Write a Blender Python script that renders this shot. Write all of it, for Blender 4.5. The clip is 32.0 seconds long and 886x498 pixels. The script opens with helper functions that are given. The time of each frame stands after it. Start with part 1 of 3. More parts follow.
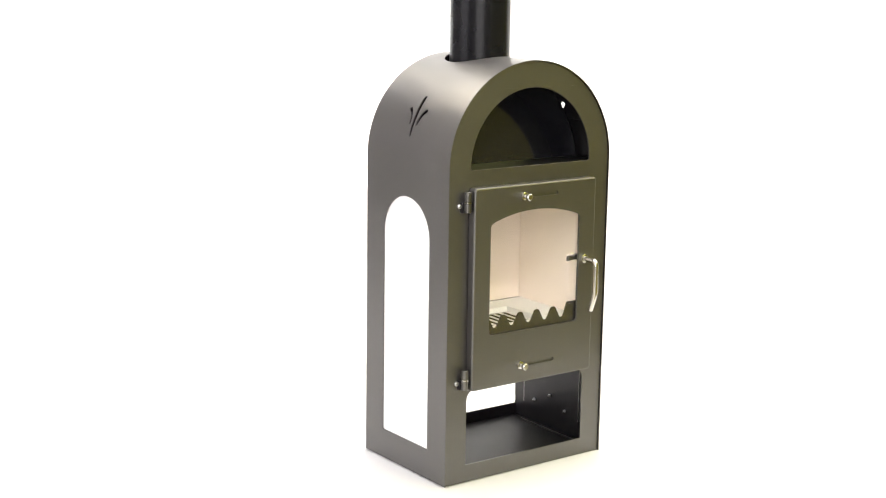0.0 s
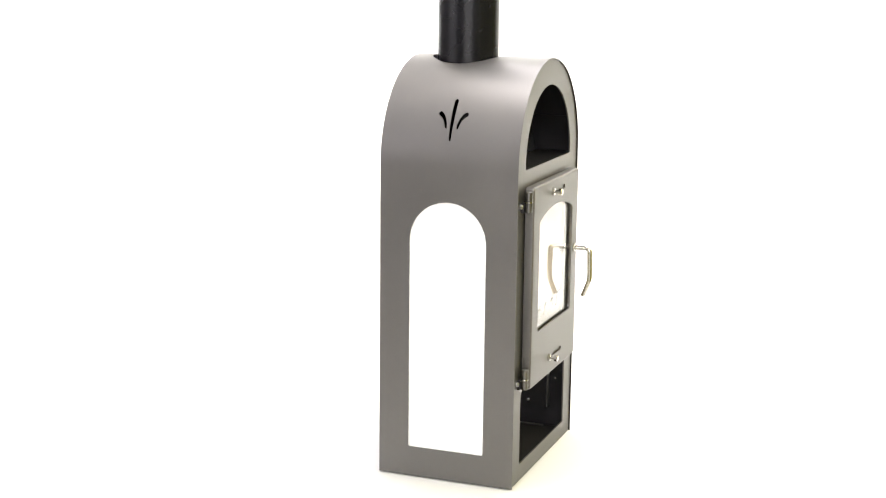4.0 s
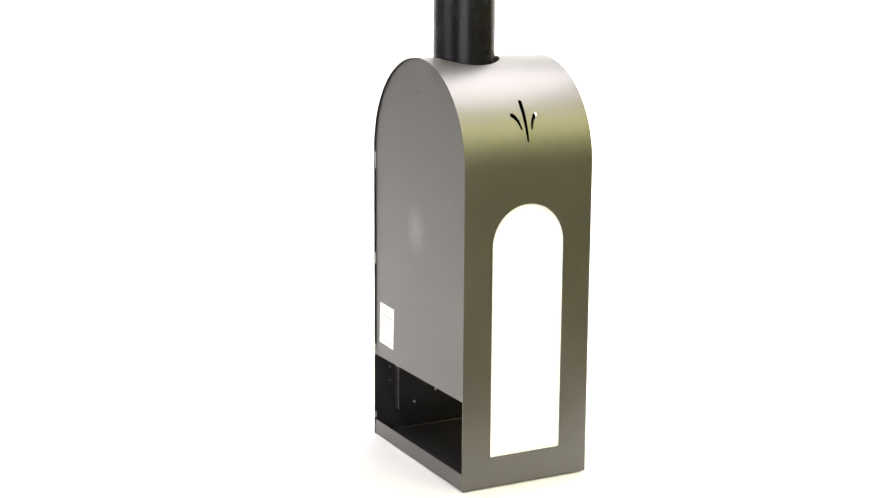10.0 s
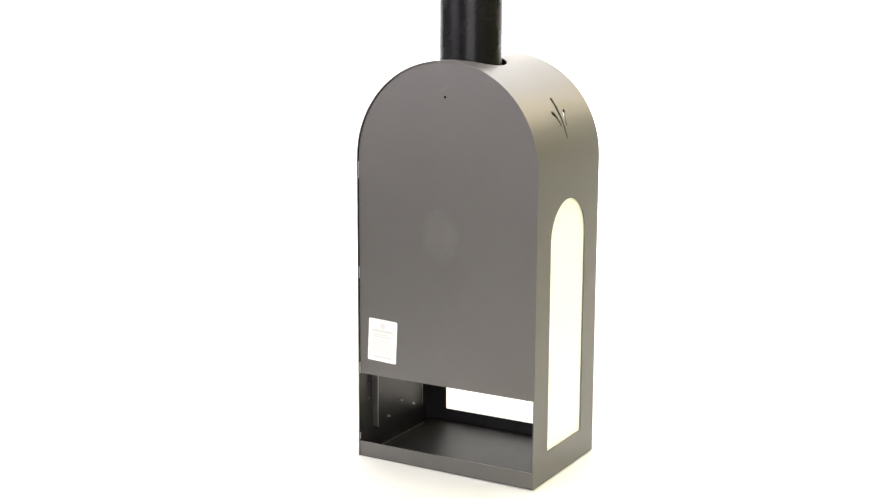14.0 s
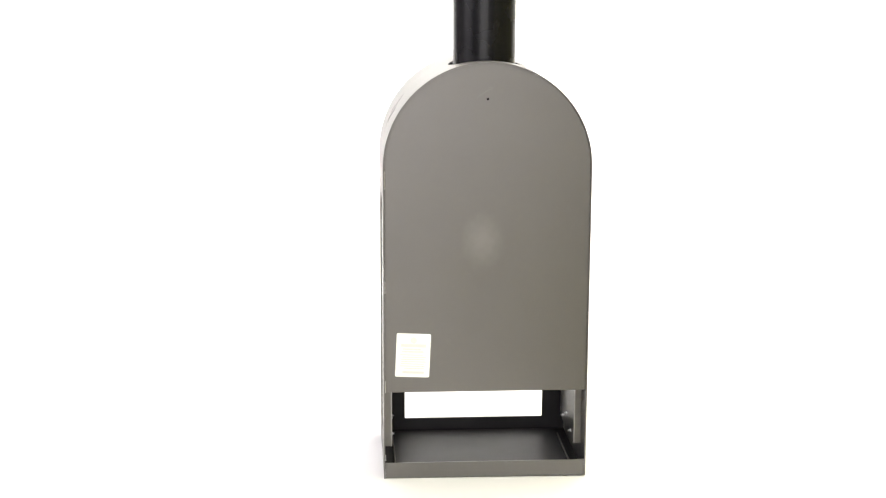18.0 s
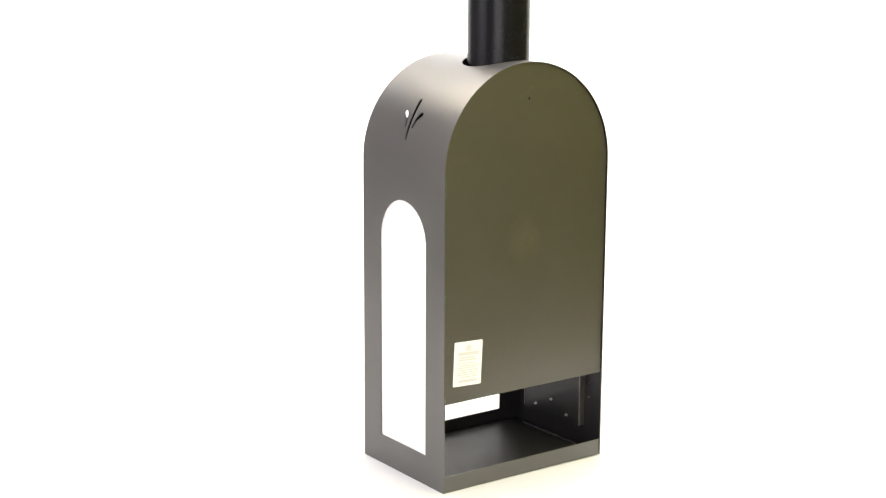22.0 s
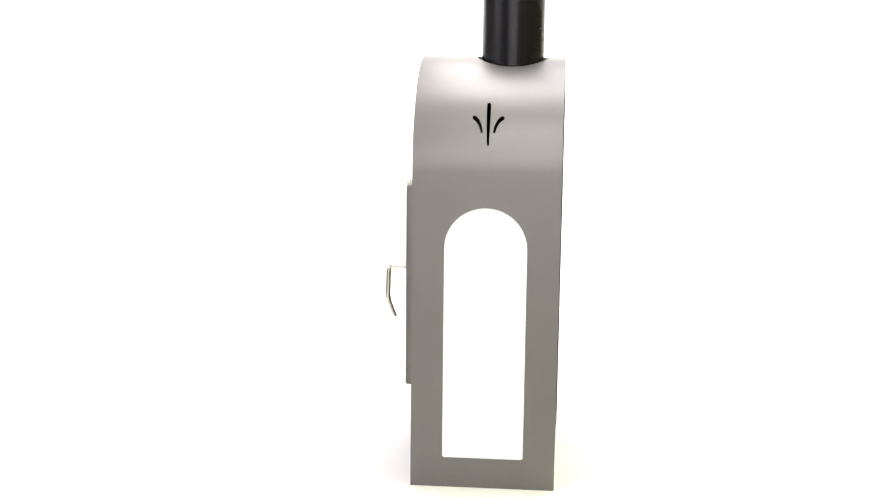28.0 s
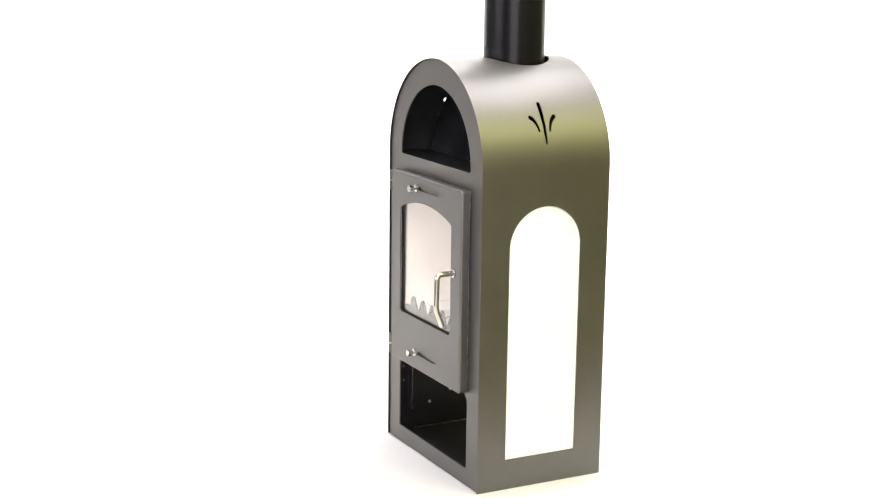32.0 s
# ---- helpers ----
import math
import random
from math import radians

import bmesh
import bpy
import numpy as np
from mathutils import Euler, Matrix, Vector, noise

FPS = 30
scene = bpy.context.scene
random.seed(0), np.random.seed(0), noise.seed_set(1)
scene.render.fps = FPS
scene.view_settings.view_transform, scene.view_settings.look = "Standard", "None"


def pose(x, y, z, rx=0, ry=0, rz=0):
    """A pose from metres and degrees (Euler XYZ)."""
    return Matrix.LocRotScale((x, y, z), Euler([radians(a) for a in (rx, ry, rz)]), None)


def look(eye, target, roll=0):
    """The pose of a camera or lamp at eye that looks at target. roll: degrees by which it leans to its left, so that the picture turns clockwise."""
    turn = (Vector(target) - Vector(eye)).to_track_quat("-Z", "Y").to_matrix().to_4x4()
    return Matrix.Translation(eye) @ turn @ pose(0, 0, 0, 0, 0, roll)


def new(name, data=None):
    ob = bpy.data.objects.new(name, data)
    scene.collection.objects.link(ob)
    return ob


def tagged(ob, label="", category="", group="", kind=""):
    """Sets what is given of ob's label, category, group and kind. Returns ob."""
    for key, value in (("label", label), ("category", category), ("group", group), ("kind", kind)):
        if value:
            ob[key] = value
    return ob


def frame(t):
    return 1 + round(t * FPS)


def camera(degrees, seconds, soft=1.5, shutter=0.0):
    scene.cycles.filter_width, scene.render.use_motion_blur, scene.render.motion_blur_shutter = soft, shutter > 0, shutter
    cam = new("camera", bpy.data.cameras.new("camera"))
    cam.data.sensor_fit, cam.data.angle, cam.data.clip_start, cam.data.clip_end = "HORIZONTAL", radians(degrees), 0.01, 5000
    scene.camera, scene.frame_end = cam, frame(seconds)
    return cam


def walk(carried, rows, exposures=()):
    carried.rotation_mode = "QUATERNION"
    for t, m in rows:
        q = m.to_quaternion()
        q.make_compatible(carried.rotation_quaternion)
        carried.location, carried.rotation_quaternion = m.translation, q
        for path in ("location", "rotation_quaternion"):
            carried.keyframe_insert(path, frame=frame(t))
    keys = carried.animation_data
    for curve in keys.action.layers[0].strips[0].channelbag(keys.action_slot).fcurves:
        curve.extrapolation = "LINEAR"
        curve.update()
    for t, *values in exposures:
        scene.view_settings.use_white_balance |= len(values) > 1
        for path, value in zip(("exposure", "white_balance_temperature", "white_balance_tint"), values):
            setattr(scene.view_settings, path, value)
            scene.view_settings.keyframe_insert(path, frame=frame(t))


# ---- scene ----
# ---- camera: it stands still before the turntable ----
cam = camera(33.797, 32.0, soft=1.2)
EYE = Vector((0.0, -3.5488, 1.2539))
YAW, PITCH, ROLL = radians(-1.715), radians(-11.564), 0.577
AHEAD = Vector((math.sin(YAW) * math.cos(PITCH), math.cos(YAW) * math.cos(PITCH), math.sin(PITCH)))
SHOT = look(EYE, EYE + AHEAD, ROLL)
walk(cam, [(0.0, SHOT), (32.0, SHOT)])

# the stove's turn about the table's axis: seconds, degrees
TURN = [(0, 37.84), (1, 45.65), (2, 53.82), (3, 62.24), (5.5, 83.01), (6, 87.06), (6.5, 91.11), (7, 95.13), (8, 103.15), (9, 111.21), (10, 119.30), (11, 127.60), (12, 136.02), (13, 144.18), (14, 152.17), (14.5, 156.15), (16.5, 173.11), (17, 177.35), (18, 185.59), (19, 193.59), (20, 201.34), (21, 209.28), (22, 217.54), (23, 225.94), (24, 233.81), (25, 242.13), (25.5, 246.27), (27.5, 262.65), (28, 266.66), (29, 274.59), (30, 282.63), (31, 291.26), (32, 299.18)]
AXIS = (-0.0108, -0.0141)
LEAN = (-0.041, 0.374)      # the stove stands a little out of plumb

# ---- light: unseen lamps round a white sweep, placed to match the stove's shading ----
world = bpy.data.worlds.new("studio")
scene.world = world
world.use_nodes = True
world.node_tree.nodes["Background"].inputs[0].default_value = (1.0, 1.0, 1.0, 1)
world.node_tree.nodes["Background"].inputs[1].default_value = 0.05


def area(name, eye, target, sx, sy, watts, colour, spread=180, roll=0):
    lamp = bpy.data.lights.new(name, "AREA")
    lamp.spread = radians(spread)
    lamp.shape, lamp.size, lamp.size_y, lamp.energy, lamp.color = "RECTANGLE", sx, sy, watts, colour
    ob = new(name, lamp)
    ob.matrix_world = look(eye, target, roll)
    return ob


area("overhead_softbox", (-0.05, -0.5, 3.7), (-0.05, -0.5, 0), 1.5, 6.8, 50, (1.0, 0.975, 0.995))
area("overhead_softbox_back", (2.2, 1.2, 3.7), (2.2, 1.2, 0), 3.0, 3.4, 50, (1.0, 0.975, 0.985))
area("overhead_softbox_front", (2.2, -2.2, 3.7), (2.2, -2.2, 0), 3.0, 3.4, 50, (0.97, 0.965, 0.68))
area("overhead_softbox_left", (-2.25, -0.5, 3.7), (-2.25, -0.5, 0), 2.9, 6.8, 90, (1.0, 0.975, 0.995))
# two added panels close above the casing, for the sheen on its arch
area("arch_fill", (0.28, 0.02, 1.47), (0.28, 0.02, 0), 0.44, 0.68, 4.4, (0.975, 0.955, 1.0))
area("arch_fill_strip", (-0.05, 0.06, 1.45), (-0.05, 0.06, 0), 0.20, 0.76, 3.6, (1.0, 0.95, 0.95))
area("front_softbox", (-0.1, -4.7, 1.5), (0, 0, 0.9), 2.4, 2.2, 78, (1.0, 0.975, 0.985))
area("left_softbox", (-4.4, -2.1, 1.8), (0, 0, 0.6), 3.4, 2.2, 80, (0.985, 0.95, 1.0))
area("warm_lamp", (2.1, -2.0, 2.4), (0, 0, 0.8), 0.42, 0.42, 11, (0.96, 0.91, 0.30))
# added pale yellow fill that lifts the faces turned to the right front
area("right_front_fill", (3.4, -3.6, 1.5), (0, 0, 0.7), 1.8, 2.2, 6, (0.98, 0.95, 0.52))
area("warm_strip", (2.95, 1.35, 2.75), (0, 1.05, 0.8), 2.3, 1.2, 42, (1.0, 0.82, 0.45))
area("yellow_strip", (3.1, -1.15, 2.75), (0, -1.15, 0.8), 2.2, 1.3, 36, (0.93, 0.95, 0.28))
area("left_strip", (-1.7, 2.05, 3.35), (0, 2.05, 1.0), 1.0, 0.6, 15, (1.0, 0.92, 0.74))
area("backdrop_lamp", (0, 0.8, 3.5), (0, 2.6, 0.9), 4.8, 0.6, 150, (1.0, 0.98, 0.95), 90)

# added warm beam high behind, unseen: makes the highlight on the shoulder nearest the lens
shoulder_beam = bpy.data.lights.new("shoulder_highlight_lamp", "SPOT")
shoulder_beam.energy, shoulder_beam.color, shoulder_beam.shadow_soft_size = 115, (1.0, 0.89, 0.70), 0.16
shoulder_beam.spot_size, shoulder_beam.spot_blend = radians(15), 1.0
new("shoulder_highlight_lamp", shoulder_beam).matrix_world = look((-1.28, 0.38, 2.33), (0.17, -0.29, 0.89))

# added fill spot, unseen, high before the stove: brightens the firebox behind the glass
spot = bpy.data.lights.new("firebox_fill", "SPOT")
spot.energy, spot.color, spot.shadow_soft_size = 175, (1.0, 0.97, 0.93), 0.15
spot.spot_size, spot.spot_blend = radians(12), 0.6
new("firebox_fill", spot).matrix_world = look((0.30, -2.9, 2.75), (0.02, -0.12, 0.44))



# ---- materials ----
def material(name, colour, rough=0.5, metal=0.0, spec=0.5, grain=0.0, grain_scale=300.0, stain=0.0, stain_scale=6.0, bump=0.0, coat=0.0):
    m = bpy.data.materials.new(name)
    m.use_nodes = True
    nt = m.node_tree
    b = nt.nodes["Principled BSDF"]
    b.inputs["Base Color"].default_value = (*colour, 1)
    b.inputs["Roughness"].default_value = rough
    b.inputs["Metallic"].default_value = metal
    b.inputs["Specular IOR Level"].default_value = spec
    b.inputs["Coat Weight"].default_value = coat
    b.inputs["Coat Roughness"].default_value = 0.25
    at = nt.nodes.new("ShaderNodeTexCoord").outputs["Object"]
    if stain or grain:
        big, fine = nt.nodes.new("ShaderNodeTexNoise"), nt.nodes.new("ShaderNodeTexNoise")
        big.inputs["Scale"].default_value, big.inputs["Detail"].default_value = stain_scale, 5
        fine.inputs["Scale"].default_value, fine.inputs["Detail"].default_value = grain_scale, 3
        nt.links.new(at, big.inputs["Vector"])
        nt.links.new(at, fine.inputs["Vector"])
        mix = nt.nodes.new("ShaderNodeMixRGB")
        mix.inputs[1].default_value = (*[c * (1 - stain) for c in colour], 1)
        mix.inputs[2].default_value = (*[min(1, c * (1 + stain)) for c in colour], 1)
        nt.links.new(big.outputs[0], mix.inputs[0])
        over = nt.nodes.new("ShaderNodeMixRGB")
        over.blend_type = "OVERLAY"
        over.inputs[0].default_value = grain
        nt.links.new(mix.outputs[0], over.inputs[1])
        nt.links.new(fine.outputs[0], over.inputs[2])
        nt.links.new(over.outputs[0], b.inputs["Base Color"])
        ramp = nt.nodes.new("ShaderNodeMapRange")
        ramp.inputs[3].default_value, ramp.inputs[4].default_value = max(0.02, rough - 0.07), min(1, rough + 0.07)
        nt.links.new(big.outputs[0], ramp.inputs[0])
        nt.links.new(ramp.outputs[0], b.inputs["Roughness"])
        if bump:
            bp = nt.nodes.new("ShaderNodeBump")
            bp.inputs["Strength"].default_value, bp.inputs["Distance"].default_value = bump, 0.0005
            nt.links.new(fine.outputs[0], bp.inputs["Height"])
            nt.links.new(bp.outputs[0], b.inputs["Normal"])
    return m


PAINT = material("grey_metallic_paint", (0.168, 0.163, 0.160), 0.43, 0.92, 0.5, 0.12, 900, 0.07, 4, 0.08)
BLACK = material("black_enamel", (0.005, 0.005, 0.007), 0.27, 0.0, 0.22, 0.0, 500, 0.2, 6)
NICHE = material("matt_dark_niche", (0.012, 0.012, 0.016), 0.11, 0.0, 0.6, 0.1, 500, 0.15, 9)
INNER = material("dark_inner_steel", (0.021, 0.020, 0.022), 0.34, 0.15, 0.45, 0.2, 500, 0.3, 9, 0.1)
TRAY = material("dark_tray_steel", (0.017, 0.016, 0.017), 0.50, 0.1, 0.22, 0.25, 500, 0.35, 9, 0.1)
NICHEFLOOR = material("satin_black_floor", (0.012, 0.012, 0.013), 0.34, 0.0, 0.35, 0.2, 500, 0.2, 12)
CHROME = material("polished_steel", (0.62, 0.605, 0.57), 0.16, 1.0, 0.5, 0.05, 300, 0.06, 30)
FLANGE = material("bare_tray_steel", (0.34, 0.335, 0.33), 0.42, 0.9, 0.5, 0.1, 400, 0.1, 30)
STEEL = material("dull_hinge_steel", (0.17, 0.165, 0.16), 0.33, 0.9, 0.5, 0.1, 400, 0.1, 30)
ZINC = material("zinc_bolt_steel", (0.55, 0.55, 0.56), 0.35, 1.0, 0.5, 0.1, 300, 0.1, 40)
TILE = material("white_ceramic", (0.90, 0.90, 0.90), 0.30, 0.0, 0.5, 0.04, 260, 0.02, 8, 0.05)
BRICK = material("vermiculite_board", (0.92, 0.82, 0.74), 0.9, 0.0, 0.2, 0.25, 420, 0.07, 10, 0.5)
SLAB = material("pale_firebrick", (0.93, 0.93, 0.93), 0.9, 0.0, 0.2, 0.2, 420, 0.05, 10, 0.4)
GRATE = material("pale_grate_top", (0.74, 0.73, 0.72), 0.8, 0.0, 0.25, 0.35, 420, 0.15, 30, 0.5)
ROPE = material("grey_rope_seal", (0.42, 0.41, 0.40), 0.9, 0.0, 0.2, 0.5, 900, 0.4, 60, 0.5)
CAST = material("dark_cast_iron", (0.022, 0.020, 0.017), 0.55, 0.0, 0.35, 0.3, 600, 0.15, 15, 0.5)
SCUFF = material("rubbed_bare_paint", (0.185, 0.18, 0.175), 0.37, 0.9, 0.5, 0.2, 700, 0.2, 80)
PAPER = material("white_label_foil", (0.85, 0.85, 0.83), 0.35, 0.0, 0.5, 0.03, 300, 0.03, 40)
PRINT = material("pale_grey_print", (0.62, 0.62, 0.61), 0.5)
FLOOR = material("white_sweep", (0.745, 0.745, 0.76), 0.85, 0.0, 0.2, 0.02, 150, 0.01, 1.5)
WHITE_CARD = material("white_reflector_sheet", (0.68, 0.675, 0.67), 0.85, 0.0, 0.2, 0.02, 150, 0.01, 1.5)
OLIVE_CARD = material("olive_reflector_sheet", (0.17, 0.150, 0.045), 0.95, 0.0, 0.1, 0.3, 200, 0.1, 2.0, 0.5)
PALEWALL = material("pale_studio_wall", (0.55, 0.53, 0.53), 0.9, 0.0, 0.2, 0.05, 60, 0.05, 1.2)
ROOM = material("studio_wall", (0.13, 0.125, 0.095), 0.9, 0.0, 0.2, 0.05, 60, 0.05, 1.2)
COOLWALL = material("pale_grey_studio_wall", (0.50, 0.475, 0.51), 0.9, 0.0, 0.2, 0.05, 60, 0.05, 1.2)
WARMWALL = material("ochre_tinting_wall", (0.27, 0.248, 0.05), 0.9, 0.0, 0.2, 0.05, 60, 0.05, 1.2)
GLASS = bpy.data.materials.new("ceramic_door_glass")
GLASS.use_nodes = True
gb = GLASS.node_tree.nodes["Principled BSDF"]
gb.inputs["Base Color"].default_value = (1, 0.985, 0.96, 1)
gb.inputs["Transmission Weight"].default_value = 1.0
gb.inputs["Roughness"].default_value = 0.02
gb.inputs["IOR"].default_value = 1.66

# the glossier round smudge on the back sheet, part of its sheen painted in
BACKPAINT = PAINT.copy()
BACKPAINT.name = "grey_paint_with_smudge"
nt = BACKPAINT.node_tree
pb = nt.nodes["Principled BSDF"]
tc = nt.nodes.new("ShaderNodeTexCoord")
mp = nt.nodes.new("ShaderNodeMapping")
mp.inputs["Location"].default_value = (-0.010, 0, -0.585)
wob = nt.nodes.new("ShaderNodeTexNoise")
wob.inputs["Scale"].default_value = 55
ln = nt.nodes.new("ShaderNodeVectorMath")
ln.operation = "LENGTH"
sc = nt.nodes.new("ShaderNodeVectorMath")
sc.operation = "MULTIPLY"
sc.inputs[1].default_value = (1, 0, 0.75)
nt.links.new(tc.outputs["Object"], mp.inputs["Vector"])
nt.links.new(tc.outputs["Object"], wob.inputs["Vector"])
nt.links.new(mp.outputs[0], sc.inputs[0])
nt.links.new(sc.outputs[0], ln.inputs[0])
ad = nt.nodes.new("ShaderNodeMath")
ad.operation = "MULTIPLY_ADD"
ad.inputs[1].default_value, ad.inputs[2].default_value = 0.024, -0.012
nt.links.new(wob.outputs[0], ad.inputs[0])
sm = nt.nodes.new("ShaderNodeMath")
nt.links.new(ln.outputs["Value"], sm.inputs[0])
nt.links.new(ad.outputs[0], sm.inputs[1])
mr = nt.nodes.new("ShaderNodeMapRange")
mr.interpolation_type = "SMOOTHSTEP"
mr.inputs[1].default_value, mr.inputs[2].default_value = 0.0, 0.062
mr.inputs[3].default_value, mr.inputs[4].default_value = 0.35, 0.43
nt.links.new(sm.outputs[0], mr.inputs[0])
nt.links.new(mr.outputs[0], pb.inputs["Roughness"])
# base colour up to 1.3 times lighter at the centre, standing in for sheen
pale = nt.nodes.new("ShaderNodeMixRGB")
pale.blend_type = "MULTIPLY"
pale.inputs[0].default_value = 1.0
painted_sheen = nt.nodes.new("ShaderNodeMapRange")
painted_sheen.interpolation_type = "SMOOTHSTEP"
painted_sheen.inputs[1].default_value, painted_sheen.inputs[2].default_value = 0.0, 0.062
painted_sheen.inputs[3].default_value, painted_sheen.inputs[4].default_value = 1.30, 1.0
nt.links.new(sm.outputs[0], painted_sheen.inputs[0])
nt.links.new(pb.inputs["Base Color"].links[0].from_socket, pale.inputs[1])
nt.links.new(painted_sheen.outputs[0], pale.inputs[2])
nt.links.new(pale.outputs[0], pb.inputs["Base Color"])


# ---- mesh helpers ----
def finish(name, bm, mat, parent=None, label="", bevel=0.0, angle=35.0):
    bmesh.ops.recalc_face_normals(bm, faces=bm.faces)
    me = bpy.data.meshes.new(name)
    bm.to_mesh(me)
    bm.free()
    me.materials.append(mat)
    me.shade_smooth()
    me.set_sharp_from_angle(angle=radians(angle))
    ob = new(name, me)
    if parent is not None:
        ob.parent = parent
    if bevel:
        bv = ob.modifiers.new("bevel", "BEVEL")
        bv.width, bv.segments, bv.limit_method, bv.angle_limit, bv.harden_normals = bevel, 2, "ANGLE", radians(40), True
    if label:
        tagged(ob, label)
    return ob


def part(name, bm, mat, parent, label="", bevel=0.0, angle=35.0):
    return finish(name, bm, mat, parent, label, bevel, angle)


def box(bm, x0, x1, y0, y1, z0, z1):
    v = [bm.verts.new((x, y, z)) for x in (x0, x1) for y in (y0, y1) for z in (z0, z1)]
    for f in ((0, 1, 3, 2), (4, 6, 7, 5), (0, 4, 5, 1), (2, 3, 7, 6), (0, 2, 6, 4), (1, 5, 7, 3)):
        bm.faces.new([v[i] for i in f])
    return bm


def slab(bm, outer, holes, a, b, axis="y"):
    """A plate with holes: loops of (u, v), between the depths a and b along the axis."""
    from mathutils.geometry import tessellate_polygon
    loops = [outer, *holes]
    flat = [Vector((u, v, 0)) for lp in loops for u, v in lp]
    tris = tessellate_polygon([[Vector((u, v, 0)) for u, v in lp] for lp in loops])

    def at(p, d):
        return {"y": (p[0], d, p[1]), "x": (d, p[0], p[1]), "z": (p[0], p[1], d)}[axis]

    near, far = [bm.verts.new(at(p, a)) for p in flat], [bm.verts.new(at(p, b)) for p in flat]
    for t in tris:
        if len(set(t)) == 3:
            bm.faces.new([near[i] for i in t])
            bm.faces.new([far[i] for i in reversed(t)])
    k = 0
    for lp in loops:
        n = len(lp)
        for i in range(n):
            p, q = k + i, k + (i + 1) % n
            bm.faces.new((near[p], near[q], far[q], far[p]))
        k += n
    return bm


def arc(cx, cz, r, a0, a1, n):
    return [(cx + r * math.cos(radians(a0 + (a1 - a0) * i / n)), cz + r * math.sin(radians(a0 + (a1 - a0) * i / n))) for i in range(n + 1)]


def rounded(x0, x1, z0, z1, r, n=5):
    return arc(x1 - r, z0 + r, r, -90, 0, n) + arc(x1 - r, z1 - r, r, 0, 90, n) + arc(x0 + r, z1 - r, r, 90, 180, n) + arc(x0 + r, z0 + r, r, 180, 270, n)


def tube(bm, pts, radius, sides=14):
    """A round rod along a line of points; radius may be one number or one a point."""
    pts = [Vector(p) for p in pts]
    rad = radius if isinstance(radius, (list, tuple)) else [radius] * len(pts)
    rings, side = [], None
    for i, p in enumerate(pts):
        d = (pts[min(i + 1, len(pts) - 1)] - pts[max(i - 1, 0)]).normalized()
        if side is None:
            side = d.orthogonal().normalized()
        side = (side - d * side.dot(d)).normalized()
        other = d.cross(side)
        rings.append([bm.verts.new(p + (side * math.cos(2 * math.pi * k / sides) + other * math.sin(2 * math.pi * k / sides)) * rad[i]) for k in range(sides)])
    for a, b in zip(rings, rings[1:]):
        for k in range(sides):
            bm.faces.new((a[k], a[(k + 1) % sides], b[(k + 1) % sides], b[k]))
    bm.faces.new(list(reversed(rings[0])))
    bm.faces.new(rings[-1])
    return bm


def bend(points, r, n=6):
    """A polyline with its inner corners rounded."""
    pts = [Vector(p) for p in points]
    out = [pts[0]]
    for a, b, c in zip(pts, pts[1:], pts[2:]):
        u, v = (a - b).normalized(), (c - b).normalized()
        p, q = b + u * r, b + v * r
        for i in range(n + 1):
            t = i / n
            out.append(p * (1 - t) ** 2 + b * 2 * t * (1 - t) + q * t * t)
    return out + [pts[-1]]


# ---- the studio: a white sweep, with unseen floor sheets and walls added round it ----
def studio():
    bm = bmesh.new()
    prof = [(-0.42, 0.0), (0.4, 0.0), (1.6, 0.0)] + [(1.6 + 1.0 * math.sin(radians(a)), 1.0 - 1.0 * math.cos(radians(a))) for a in range(6, 91, 6)] + [(2.6, 3.6)]
    n = len(prof) - 3
    left = [1.30, 2.20, 3.20] + [3.20 + 0.45 * (i + 1) / n for i in range(n)]
    right = [0.95, 1.14, 2.45] + [2.45 + 2.10 * (i + 1) / n for i in range(n)]
    rows = [[bm.verts.new((s * h, y, z)) for h, (y, z) in zip(half, prof)] for s, half in ((-1, left), (1, right))]
    for i in range(len(prof) - 1):
        bm.faces.new((rows[0][i], rows[1][i], rows[1][i + 1], rows[0][i + 1]))
    tagged(finish("backdrop", bm, FLOOR), "seamless white paper studio sweep, brightly lit", kind="structure")
    # added white sheet out of view, reflected by faces turned to the lens
    white_card = slab(bmesh.new(), [(-1.30, -4.3), (0.35, -4.3), (0.35, -0.422), (-1.30, -0.422)], [], -0.003, 0.0, "z")
    tagged(finish("white_reflector", white_card, WHITE_CARD), "unseen white sheet added before the sweep, to be mirrored in the stove", kind="structure")
    tagged(finish("ground", box(bmesh.new(), -5.0, 5.0, -6.0, 3.2, -0.06, -0.005), ROOM), "dark studio floor", kind="structure")
    # added olive sheet out of view, tints what the right-hand faces reflect
    tagged(finish("olive_reflector", box(bmesh.new(), 0.36, 4.95, -4.8, 2.4, -0.0048, -0.0035), OLIVE_CARD), "unseen olive brown sheet, added to tint the stove's reflections", kind="structure")
    # unseen walls close the room; their colours are chosen for the stove's reflections
    for name, b, mat in (("wall_left", (-5.2, -5.0, -6.2, 3.2, -0.05, 4.0), COOLWALL), ("wall_right", (5.0, 5.2, -6.2, 3.2, -0.05, 4.0), WARMWALL),
                         ("wall_behind", (-5.0, 5.0, -6.2, -6.0, -0.05, 4.0), PALEWALL), ("wall_back", (-5.0, 5.0, 3.2, 3.4, -0.05, 4.0), ROOM)):
        tagged(finish(name, box(bmesh.new(), *b), mat), "unseen plain wall, added; its colour tints the stove's reflections", kind="structure")
    tagged(finish("ceiling", box(bmesh.new(), -5.2, 5.2, -6.2, 3.4, 4.0, 4.2), PALEWALL), "plain painted studio ceiling", kind="structure")


studio()

